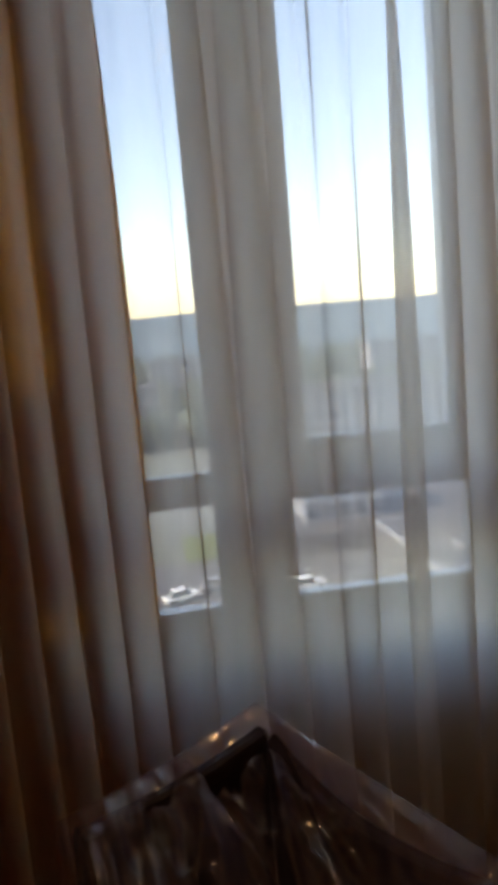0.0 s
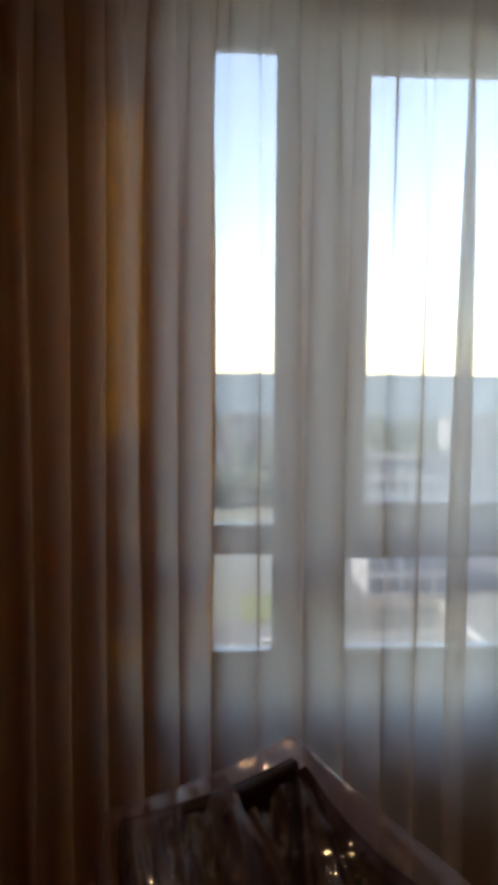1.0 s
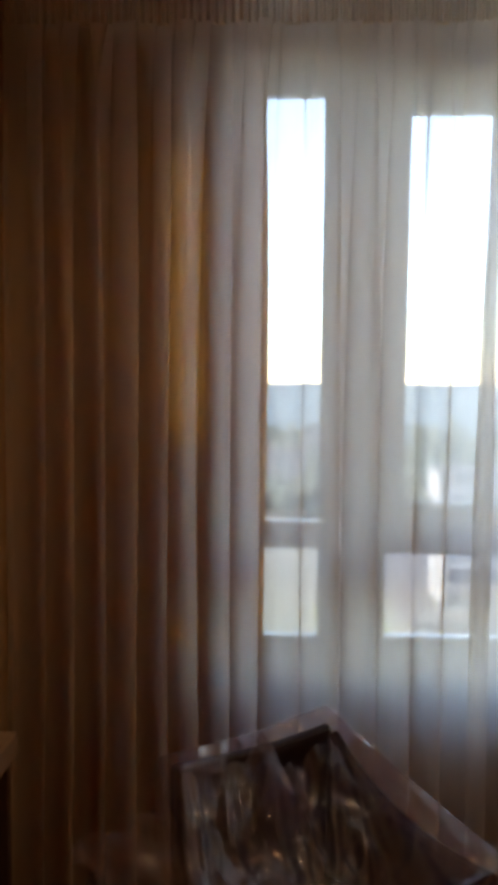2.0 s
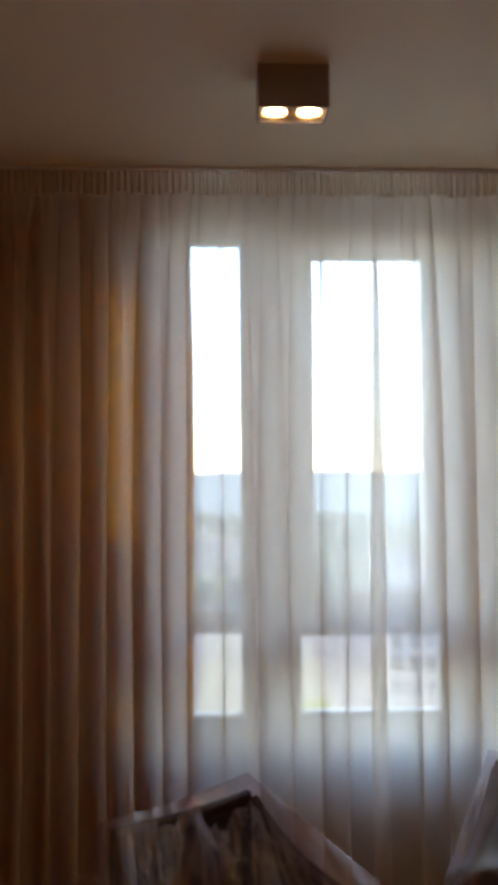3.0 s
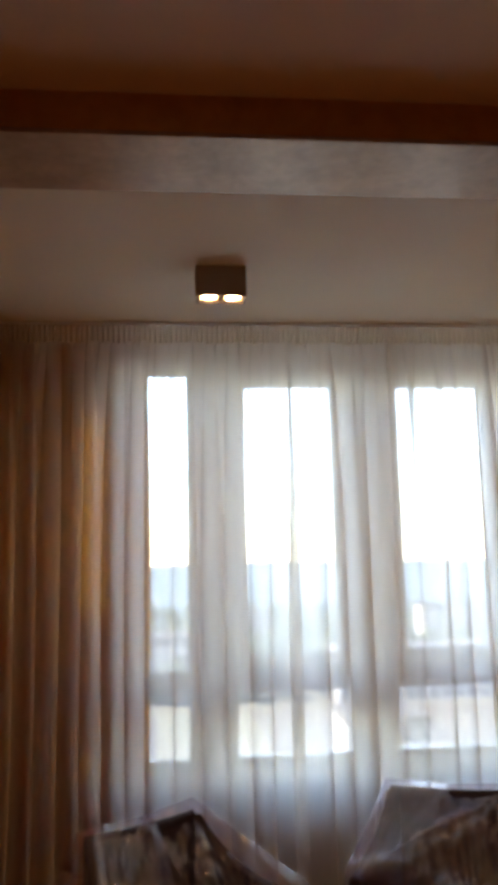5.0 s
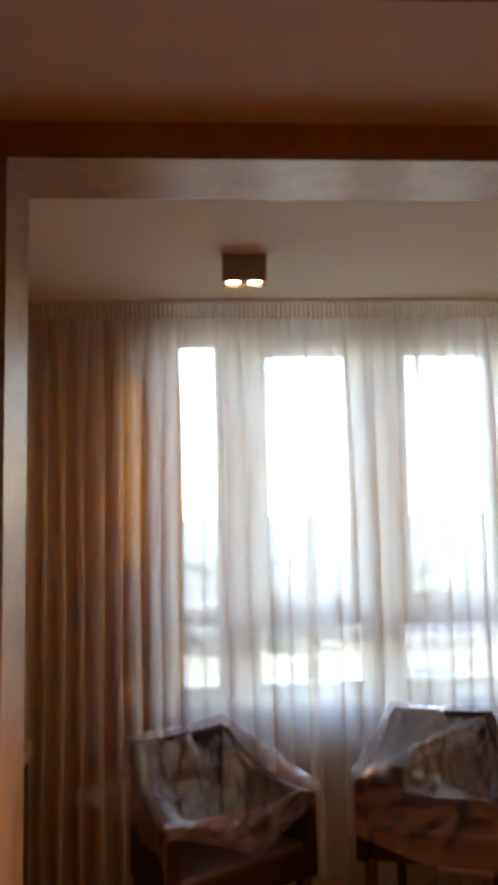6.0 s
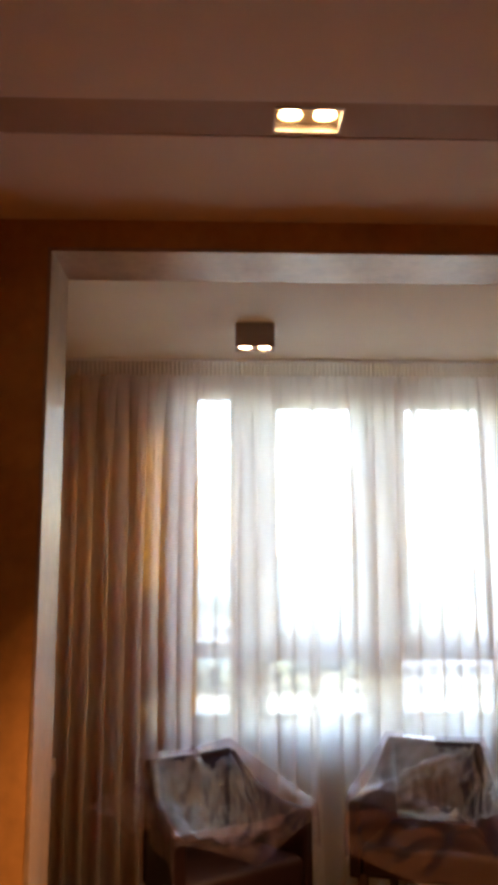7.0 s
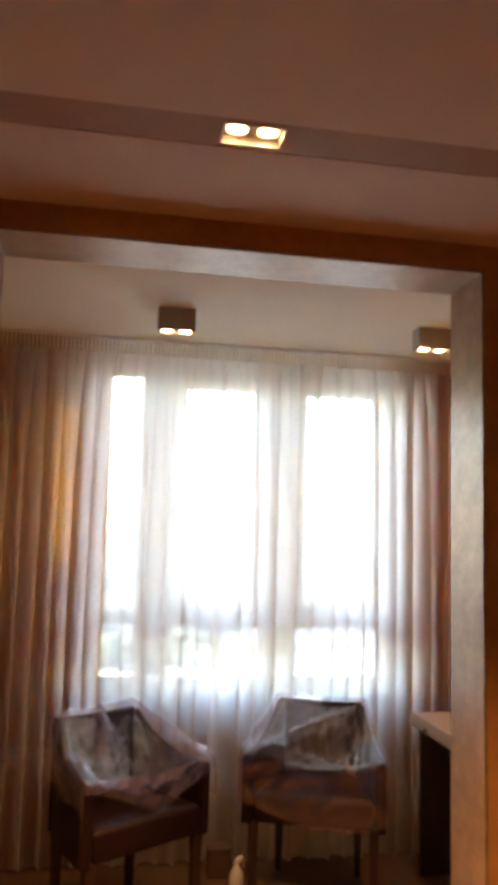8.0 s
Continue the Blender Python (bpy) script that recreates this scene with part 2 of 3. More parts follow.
# band that fills the slot, in a darker brown than the ceiling
structure("trim_slot", boxes((X0, 0.243, SL0, SL1, CEIL + 0.002, CEIL + 0.0495), (0.413, X1, SL0, SL1, CEIL + 0.002, CEIL + 0.0495), (0.243, 0.413, SL0, -0.432, CEIL + 0.002, CEIL + 0.0495), (0.243, 0.413, -0.325, SL1, CEIL + 0.002, CEIL + 0.0495)),
          SLOT, "dull brown band set into the ceiling, darker than the rest", "trim")
structure("ceiling_loggia", boxes((L0, L1, WALL_B, 2.25, LOG_CEIL, LOG_CEIL + 0.15)), BAY_CEILING, "matt cream painted ceiling above the window bay", "ceiling")
structure("wall_west", boxes((X0 - 0.15, X0, Y_BACK, WALL_F, 0, CEIL)), ORANGE, "orange brown decorative plaster wall", "wall")
structure("wall_east", boxes((X1, X1 + 0.15, Y_BACK, WALL_F, 0, CEIL)), ORANGE, "orange brown decorative plaster wall", "wall")
structure("wall_south", boxes((X0, X1, Y_BACK - 0.15, Y_BACK, 0, CEIL)), ORANGE, "orange brown decorative plaster wall", "wall")
T = 0.012
structure("wall_opening", boxes((X0, OP0 - T, WALL_F, WALL_B, 0, CEIL), (OP1 + T, X1, WALL_F, WALL_B, 0, CEIL), (OP0 - T, OP1 + T, WALL_F, WALL_B, LINTEL + T, CEIL)),
          ORANGE, "orange brown plastered wall with a wide opening to the window bay", "wall")
lining = structure("trim_opening", boxes((OP0 - T, OP0, WALL_F - 0.002, WALL_B + 0.002, 0, LINTEL), (OP1, OP1 + T, WALL_F - 0.002, WALL_B + 0.002, 0, LINTEL),
          (OP0 - T, OP1 + T, WALL_F - 0.002, WALL_B + 0.002, LINTEL, LINTEL + T)), PEARL, "pearly grey mottled plaster lining of the wide opening", "trim")
structure("wall_bay_west", boxes((L0 - 0.15, L0, WALL_B, 2.25, 0, LOG_CEIL + 0.15)), LOGGIA_WALL, "beige painted side wall of the window bay", "wall")
structure("wall_bay_east", boxes((L1, L1 + 0.15, WALL_B, 2.25, 0, LOG_CEIL + 0.15)), LOGGIA_WALL, "beige painted side wall of the window bay", "wall")
WX0, WX1, WZ0, WZ1 = -0.37, 1.60, 0.70, LOG_CEIL
structure("wall_north", boxes((L0, WX0, WIN_Y, 2.25, 0, LOG_CEIL), (WX1, L1, WIN_Y, 2.25, 0, LOG_CEIL), (WX0, WX1, WIN_Y, 2.25, 0, WZ0)),
          LOGGIA_WALL, "beige painted wall with a wide window behind the curtains", "wall")

# added out of view: blocks direct sun from reaching the window
structure("wall_sun_block", boxes((-1.05, -0.80, 2.25, 2.90, -8, 6)), LOGGIA_WALL, "unseen pier added outside to keep sun off the window", "wall")

# ---- window ----
window = tagged(new("window_1"), "wide white plastic window with three bays, a low transom and an added side pane", "window", kind="structure")
FY0, FY1 = 2.0, 2.07


def bay(gx0, gx1, z_top, z_mid1, z_mid0, lx0, lx1, z_bot, fx0, fx1, sash, deep=0.014):
    """One bay: outer frame, upper glass, transom, lower glass."""
    bm = boxes((fx0, lx0, FY0, FY1, z_bot, z_mid0), (lx1, fx1, FY0, FY1, z_bot, z_mid0), (fx0, gx0, FY0, FY1, z_mid1, z_top), (gx1, fx1, FY0, FY1, z_mid1, z_top),
               (fx0, fx1, FY0, FY1, z_mid0, z_mid1), (fx0, fx1, FY0, FY1, z_top, WZ1), (fx0, fx1, FY0, FY1, WZ0, z_bot))
    part("window_frame", bm, PVC, window)
    if sash:
        w = 0.055
        part("sash", rounded(boxes((gx0 - w, gx0, FY0 - 0.018, FY0, z_mid1 - w, z_top + w), (gx1, gx1 + w, FY0 - 0.018, FY0, z_mid1 - w, z_top + w),
             (gx0, gx1, FY0 - 0.018, FY0, z_top, z_top + w), (gx0, gx1, FY0 - 0.018, FY0, z_mid1 - w, z_mid1)), 0.004, 1), PVC, window)
    for x0, x1, z0, z1 in ((gx0, gx1, z_mid1, z_top), (lx0, lx1, z_bot, z_mid0)):
        pane = part("pane", boxes((x0, x1, FY0 + deep, FY0 + deep + 0.006, z0, z1)), GLASS, window)
        pane.visible_shadow = False
        g = 0.005
        d0 = FY0 + deep * 0.45
        part("gasket", boxes((x0, x0 + g, d0, FY0 + deep, z0, z1), (x1 - g, x1, d0, FY0 + deep, z0, z1),
             (x0 + g, x1 - g, d0, FY0 + deep, z0, z0 + g), (x0 + g, x1 - g, d0, FY0 + deep, z1 - g, z1)), DESK_DARK, window)


# unseen narrow pane, added behind the drape to light its orange strip
bay(-0.285, -0.205, 2.30, 1.45, 0.90, -0.285, -0.205, 0.84, WX0, -0.125, False, 0.008)
bay(-0.025, 0.157, 2.475, 1.190, 1.118, -0.025, 0.157, 0.832, -0.125, 0.255, False)
bay(0.400, 0.800, 2.425, 1.252, 1.106, 0.351, 0.846, 0.836, 0.255, 0.945, True)
bay(1.092, 1.497, 2.425, 1.252, 1.106, 1.040, 1.530, 0.840, 0.945, WX1, True)
part("window_sill", rounded(boxes((0.0, WX1, 1.90, 1.998, 0.755, 0.782)), 0.006, 2), PVC, window)

# ---- curtains ----
CURTAIN_Y, TOP = 1.66, 2.592


def folded_sheet(folds, x0, x1, y0, depth, z0, z1, head, seed, rows=44, per=34):
    """A hanging cloth: it laps over itself at each fold (centre, lap), gathered at the head."""
    n = max(60, int((x1 - x0) / 0.11 * per))
    cs = [f[0] for f in folds]
    laps = [f[1] for f in folds]
    us = np.linspace(x0, x1, n)
    theta = np.interp(us, [2 * cs[0] - cs[1]] + cs + [2 * cs[-1] - cs[-2]], [math.pi * (2 * i - 1) for i in range(len(cs) + 2)])
    lap = np.interp(us, cs, laps)
    out = []
    for k in range(rows + 1):
        t = k / rows
        z = z1 + (z0 - z1) * t
        spread = min(1.0, 0.25 + 1.1 * t ** 0.5) if head else 1.0
        row = []
        for u, th, a in zip(us, theta, lap):
            wob = noise.noise((u * 5, t * 1.6, seed)) * 0.018 * t + noise.noise((u * 22, t * 2.2, seed + 3)) * 0.005
            x = u + a * spread * math.sin(th) + wob
            gather = math.exp(-t * (9 + 7 * noise.noise((u * 14, 5, seed)))) * max(0, 1.4 * noise.noise((u * 12, 0, seed + 7)) + 0.5) if head else 0
            x += 0.034 * gather * math.sin(u * 2 * math.pi / 0.047)
            y = y0 + 0.012 * gather * math.cos(u * 2 * math.pi / 0.047) + depth * spread * math.cos(th) * (0.6 + 6 * a) + 0.6 * wob + 0.012 * math.sin(th * 0.5 + seed)
            row.append((min(max(x, x0 - 0.02), x1 + 0.02), y, z))
        out.append(row)
    return grid_mesh(out)


FOLDS = [(-0.59, 0.012), (-0.51, 0.015), (-0.43, 0.010), (-0.34, 0.015), (-0.26, 0.010), (-0.18, 0.010), (-0.10, 0.011), (-0.02, 0.013), (0.09, 0.024), (0.19, 0.012), (0.285, 0.017), (0.375, 0.010), (0.465, 0.018), (0.553, 0.054), (0.680, 0.018), (0.755, 0.014),
         (0.86, 0.016), (0.96, 0.012), (1.055, 0.019), (1.165, 0.022), (1.25, 0.018), (1.33, 0.026), (1.41, 0.013), (1.51, 0.013), (1.60, 0.015), (1.70, 0.012), (1.80, 0.013), (1.90, 0.012)]
SHEER0, SHEER1 = -0.685, 1.95


def header(x0, x1):
    """A pencil-pleated heading tape from x0 to x1."""
    rows, n = [], int((x1 - x0) * 414)
    for z, amp in ((TOP, 0.006), (TOP - 0.012, 0.011), (TOP - 0.036, 0.010), (TOP - 0.062, 0.011), (TOP - 0.074, 0.007)):
        rows.append([(x0 + (x1 - x0) * i / n, CURTAIN_Y + amp * math.sin(i * 0.73 + 0.4 * noise.noise((i * 0.02, x0, 5))) + 0.004 * noise.noise((i * 0.04, z * 9, 2)), z) for i in range(n + 1)])
    return grid_mesh(rows)


sheer = tagged(new("sheer_curtain"), "floor-length cream voile curtain with gathered header hanging before the window", "curtain")
part("fabric", folded_sheet(FOLDS, SHEER0, SHEER1, CURTAIN_Y, 0.032, 0.012, TOP - 0.071, True, 1.0), SHEER, sheer)
part("header_tape", header(SHEER0, SHEER1), HEADER, sheer, "pencil-pleated cream heading tape")
track = tagged(part("curtain_rail", boxes((-0.695, 2.03, CURTAIN_Y - 0.014, CURTAIN_Y + 0.10, TOP + 0.001, LOG_CEIL - 0.0005)), PVC), "slim white ceiling curtain rail", "curtain rail")

DRAPE_L = [(-0.60, 0.026), (-0.515, 0.018), (-0.425, 0.028), (-0.335, 0.022), (-0.235, 0.012), (-0.15, 0.016), (-0.06, 0.012)]
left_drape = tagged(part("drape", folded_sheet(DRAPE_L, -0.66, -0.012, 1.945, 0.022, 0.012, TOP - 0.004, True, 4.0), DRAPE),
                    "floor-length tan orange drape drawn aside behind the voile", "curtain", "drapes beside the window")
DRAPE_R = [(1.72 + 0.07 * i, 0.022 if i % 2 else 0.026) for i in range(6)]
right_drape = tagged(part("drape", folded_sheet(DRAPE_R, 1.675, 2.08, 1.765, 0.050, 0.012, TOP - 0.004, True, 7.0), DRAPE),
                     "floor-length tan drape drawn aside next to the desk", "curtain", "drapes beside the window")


# ---- lamps ----
def spot(x, y, z, watts, spread, colour):
    d = bpy.data.lights.new("spot", "SPOT")
    d.energy, d.color, d.spot_size, d.spot_blend, d.shadow_soft_size = watts, colour, radians(spread), 1.0, 0.025
    new("spot_light", d).matrix_world = look((x, y, z), (x, y, 0))


def bulbs(lamp, xs, y, z, watts, spread, colour):
    """Round bulbs set under a plate at height z, each in a short collar."""
    for x in xs:
        bm = bmesh.new()
        cylinder(bm, x, y, z - 0.003, z - 0.0005, 0.025, 28)
        part("bulb", bm, BULB, lamp, "glowing warm bulb")
        bm = bmesh.new()
        for i in range(28):
            a0, a1 = 2 * math.pi * i / 28, 2 * math.pi * (i + 1) / 28
            q = [(x + r * math.cos(a), y + r * math.sin(a), zz) for a, r, zz in ((a0, 0.0265, z - 0.001), (a1, 0.0265, z - 0.001), (a1, 0.0300, z - 0.008), (a0, 0.0300, z - 0.008))]
            bm.faces.new([bm.verts.new(p) for p in q])
        bmesh.ops.remove_doubles(bm, verts=bm.verts[:], dist=1e-5)
        part("collar", smooth(bm), GOLD, lamp)
        spot(x, y, z - 0.012, watts, spread, colour)


def surface_lamp(x0, x1, y0, y1):
    """A box lamp on the bay's ceiling with two bulbs set into its underside."""
    lamp = tagged(new("ceiling_lamp"), "brown square surface lamp with two glowing warm spots", "ceiling lamp", "lamps on the bay ceiling")
    zb, w = 2.498, 0.006
    for side in ((x0, x0 + w, y0, y1), (x1 - w, x1, y0, y1), (x0 + w, x1 - w, y0, y0 + w), (x0 + w, x1 - w, y1 - w, y1)):
        part("side_panel", boxes((*side, zb, LOG_CEIL)), BROWN_METAL, lamp)
    part("base_plate", boxes((x0 + w, x1 - w, y0 + w, y1 - w, zb + 0.012, LOG_CEIL)), BROWN_METAL, lamp)
    cx, cy = (x0 + x1) / 2, (y0 + y1) / 2
    bulbs(lamp, (cx - 0.04, cx + 0.04), cy, zb + 0.012, SPOT_WATTS, 172, CREAM)
    return lamp


surface_lamp(0.169, 0.333, 1.030, 1.115)
surface_lamp(1.381, 1.545, 1.030, 1.115)
slot_lamp = tagged(new("recessed_lamp"), "square recessed lamp with two glowing warm spots in the ceiling slot", "ceiling lamp")
rx0, rx1, ry0, ry1 = 0.243, 0.413, -0.432, -0.325
part("frame", boxes((rx0, rx0 + 0.005, ry0, ry1, CEIL - 0.004, CEIL + 0.049), (rx1 - 0.005, rx1, ry0, ry1, CEIL - 0.004, CEIL + 0.049), (rx0 + 0.005, rx1 - 0.005, ry0, ry0 + 0.005, CEIL - 0.004, CEIL + 0.049),
     (rx0 + 0.005, rx1 - 0.005, ry1 - 0.005, ry1, CEIL - 0.004, CEIL + 0.049)), LIT_METAL, slot_lamp)
part("plate", boxes((rx0 + 0.005, rx1 - 0.005, ry0 + 0.005, ry1 - 0.005, CEIL + 0.018, CEIL + 0.049)), BROWN_METAL, slot_lamp)
bulbs(slot_lamp, (0.285, 0.371), -0.378, CEIL + 0.018, ROOM_WATTS, 80, WARM)


# ---- chairs ----
def slab(p0, p1, thick, z0, za, zb, bulge=0.0, n=10, ease=1.0):
    """An upholstered panel standing from p0 to p1, its top running from za to zb."""
    bm = bmesh.new()
    d = Vector((p1[0] - p0[0], p1[1] - p0[1], 0))
    side = Vector((d.y, -d.x, 0)).normalized()
    rings = []
    for i in range(n + 1):
        t = i / n
        c = Vector((p0[0], p0[1], 0)) + d * t + side * bulge * math.sin(math.pi * t)
        top = zb + (za - zb) * (1 - t) ** ease
        rings.append([bm.verts.new(c + side * s + Vector((0, 0, z))) for s, z in ((-thick / 2, z0), (-thick / 2, top - 0.02), (-thick / 3.2, top), (thick / 3.2, top), (thick / 2, top - 0.02), (thick / 2, z0))])
    for a, b in zip(rings, rings[1:]):
        for i in range(6):
            j = (i + 1) % 6
            bm.faces.new((a[i], a[j], b[j], b[i]))
    bm.faces.new(rings[0]), bm.faces.new(rings[-1])
    return bm


BACK_HALF, FRONT_HALF, DEPTH = 0.205, 0.298, 0.45


def make_chair():
    """Low tub armchair; its back stands at y = 0 and it faces -y."""
    chair = tagged(new("armchair"), "dark brown leather tub armchair on square wooden legs, under clear film", "chair", "armchairs before the window")
    part("backrest", rounded(slab((-BACK_HALF, -0.02), (BACK_HALF, -0.02), 0.042, 0.33, 0.804, 0.804, 0.02), 0.006, 1), LEATHER, chair)
    for s in (-1, 1):
        part("armrest", rounded(slab((s * (BACK_HALF - 0.012), -0.052), (s * FRONT_HALF, -DEPTH), 0.050, 0.33, 0.804, 0.630, -s * 0.012, ease=2.8), 0.006, 1), LEATHER, chair)
    seat = bmesh.new()
    for v in box(seat, -1, 1, -DEPTH - 0.005, -0.055, 0.335, 0.465):
        v.co.x *= FRONT_HALF - 0.024 if v.co.y < -0.2 else BACK_HALF - 0.012
    part("seat", smooth(rounded(seat, 0.028, 4)), LEATHER, chair)
    for x, y in ((-0.19, -0.06), (0.19, -0.06), (-0.268, -DEPTH + 0.028), (0.268, -DEPTH + 0.028)):
        bm = bmesh.new()
        vs = cylinder(bm, x, y, 0, 0.345, 0.020, 4, 0.030)
        bmesh.ops.rotate(bm, verts=vs, cent=(x, y, 0), matrix=Matrix.Rotation(math.pi / 4, 3, "Z"))
        part("leg", rounded(bm, 0.003, 1), DARK_WOOD, chair, "dark wooden leg")
    return chair


def tent(points, creases):
    """Heights of a taut sheet that hangs between anchors (across, along, height), broken along the given creases."""
    flat = [Vector(p[:2]) for p in points]
    where, _, tris, *_ = geometry.delaunay_2d_cdt(flat, creases, [], 0, 1e-6)
    height = [min(points, key=lambda p: (p[0] - w.x) ** 2 + (p[1] - w.y) ** 2)[2] for w in where]
    faces = [(where[i], where[j], where[k], height[i], height[j], height[k]) for i, j, k in tris]

    def at(u, v):
        best, z = -9.0, 0.0
        for p, q, r, hp, hq, hr in faces:
            d = (q.y - r.y) * (p.x - r.x) + (r.x - q.x) * (p.y - r.y)
            l1 = ((q.y - r.y) * (u - r.x) + (r.x - q.x) * (v - r.y)) / d
            l2 = ((r.y - p.y) * (u - r.x) + (p.x - r.x) * (v - r.y)) / d
            low = min(l1, l2, 1 - l1 - l2)
            if low > best:
                best, z = low, l1 * hp + l2 * hq + (1 - l1 - l2) * hr
        return z
    return at


def ridged(x, y, z):
    """Sharp ridges between broad hollows, about 0 to 1."""
    return max(0.0, 1 - 2.6 * abs(noise.noise((x, y, z))))


def cover(points, creases, seed, wrinkle, taut, front_drop, side_drop):
    """Polythene thrown over an armchair: taut between back and arms, sagging into the seat, hanging outside."""
    at = tent(points, creases)
    across = [-1 - 0.05 * k for k in range(14, 0, -1)] + [-1 + 2 * k / 110 for k in range(111)] + [1 + 0.05 * k for k in range(1, 15)]
    along = [-0.05 * k for k in range(10, 0, -1)] + [k / 96 for k in range(97)] + [1 + 0.04 * k for k in range(1, 26)]
    rows = []
    for b in along:
        row = []
        for a in across:
            ca, cb = min(max(a, -1), 1), min(max(b, 0), 1)
            ea, eb = (abs(a) - abs(ca)) / 0.7, abs(b - cb) / (0.5 if b < 0 else 1.0)
            half = BACK_HALF + 0.017 + (FRONT_HALF - BACK_HALF + 0.011) * cb
            inner = (1 - ca ** 6) * min(1, cb * 7) * min(1, (1 - cb) * 9)
            turn, reach = math.atan2(cb + 0.03, 1.03 - ca), math.hypot(ca - 1, cb)      # creases fan out from one back corner
            turn2, reach2 = math.atan2(1.03 - cb, ca + 1.03), math.hypot(ca + 1, cb - 1)  # and from one arm's end
            fan = ridged(turn * 6.5, reach * 0.9, seed) * min(1, reach * 1.6) + ridged(turn2 * 6.0, reach2 * 0.8, seed + 5) * min(1, reach2 * 1.6)
            crush = ridged(ca * 3.2 + cb, cb * 2.4 - ca * 0.8, seed + 2) + 0.8 * ridged(ca * 6.5 + 2 * cb, cb * 5.5, seed + 3) + 0.4 * ridged(ca * 14, cb * 12, seed + 8)
            calm = taut if cb < (1 - ca) * 0.47 else 1.0
            z = at(ca, cb) + wrinkle * calm * inner * (0.75 * fan + 0.6 * crush - 0.7) + 0.0015 * noise.noise((ca * 9, cb * 9, seed))
            z = max(z, 0.474 + 0.004 * crush)
            wave = noise.noise((a * 2.6, b * 2.2, seed + 9))
            if eb and b > 0:
                drop = eb * front_drop(ca)
            elif eb:
                drop = eb * 0.14
            else:
                drop = 0.0
            drop = max(drop, ea * side_drop * (1 + 0.4 * noise.noise((b * 1.7, a, seed + 4))))
            hang = 0.0035 * (ridged(ca * 3 + eb, eb * 1.5 + cb * 4, seed + 6) + 0.5 * wave) * min(1, 6 * (ea + eb))
            x = ca * half + math.copysign(hang + 0.006 * ea, a) * (1 if ea else 0)
            y = 0.014 - cb * (DEPTH + 0.026) + (0.010 * eb if b < 0 else -0.010 * eb) - (hang if eb and b > 0 else 0)
            row.append((x, y, max(z - drop, 0.31)))
        rows.append(row)
    return rows[:107], rows[106:]


def film_cover(rows, m, label):
    """The thing: the sheet over the chair and the flap that hangs before its seat."""
    ob = tagged(new("plastic_cover"), label, "plastic film", "film over the armchairs")
    ob.matrix_basis = m
    part("top_sheet", grid_mesh(rows[0]), FILM, ob)
    part("front_fold", grid_mesh(rows[1]), FILM, ob)
    return ob


chair_a = make_chair()
chair_a.matrix_basis = pose(-0.028, 1.350, 0, 0, 0, 33.5)
POSE_B = pose(1.091, 1.577, 0, 0, 0, -19)
chair_b = copy_thing(chair_a, POSE_B)
A_POINTS = [(-1, 0, .811), (0, 0, .811), (1, 0, .834), (-.9, .20, .806), (0, .21, .808), (.9, .16, .820), (-1, .5, .695), (-1, 1, .650), (-.78, .5, .668), (-.78, .97, .645),
            (1, .5, .742), (1, 1, .657), (.80, .5, .690), (.80, .97, .648), (.1, 1, .632), (-.45, .45, .64), (-.10, .42, .67), (.25, .36, .63), (.5, .32, .725),
            (.05, .72, .525), (.58, .70, .525), (.74, .36, .69), (-.5, .74, .56), (.05, .88, .55), (-.55, .89, .59), (.6, .88, .575)]
film_a = film_cover(cover(A_POINTS, [(2, 18), (18, 19), (2, 21), (21, 20), (2, 17), (17, 22)], 2.0, 0.026, 1.0, lambda c: 0.035 + 0.12 * max(0, 1 - abs(c - 0.1)) ** 1.2, 0.16),
                    pose(-0.028, 1.350, 0, 0, 0, 33.5), "crumpled clear polythene film draped over the armchair")
flap_rows = []
for j in range(13):
    t = j / 12
    flap_rows.append([(-0.245 + (-0.424 + 0.245) * q * (1 - 0.55 * t), -0.22 * t * (1 - 0.3 * q) + 0.07 * q - 0.03, 0.715 - 0.09 * t - 0.06 * q + 0.012 * math.sin(11 * q + 6 * t) + 0.010 * noise.noise((q * 5, t * 5, 1))) for q in [k / 14 for k in range(15)]])
part("loose_flap", grid_mesh(flap_rows), FILM, film_a, "loose corner of film standing out")
B_POINTS = [(-1, 0, .822), (0, 0, .810), (1, 0, .820), (-.9, .10, .816), (0, .20, .808), (.92, .18, .811), (-1, .5, .730), (-1, 1, .657), (-.42, .86, .650), (.29, .43, .722),
            (.22, .66, .575), (.70, .48, .60), (-.1, .93, .585), (.6, .78, .545), (1, .5, .705), (1, 1, .648), (.80, .5, .665), (.8, .95, .635), (0, 1, .585), (-.5, 1, .615), (.5, 1, .595)]
film_b = film_cover(cover(B_POINTS, [(7, 8), (8, 9), (9, 2), (2, 11), (11, 13)], 11.0, 0.024, 0.25, lambda c: 0.25 + 0.03 * c, 0.28), POSE_B,
                    "clear polythene film stretched over the armchair")

# ---- desk, box and bottle ----
desk = tagged(new("desk"), "beige laminate desk with dark sides standing by the bay wall", "desk")
part("desktop", rounded(boxes((1.525, L1 - 0.001, 0.56, 1.465, 0.695, 0.76)), 0.005, 2), DESK_TOP, desk)
part("side_panel", boxes((1.56, L1 - 0.002, 1.425, 1.45, 0.0, 0.694)), DESK_DARK, desk, "dark side panel")
part("side_panel", boxes((1.56, L1 - 0.002, 0.58, 0.605, 0.0, 0.694)), DESK_DARK, desk, "dark side panel")
part("back_panel", boxes((1.90, 1.918, 0.606, 1.424, 0.08, 0.694)), DESK_DARK, desk, "dark back panel")
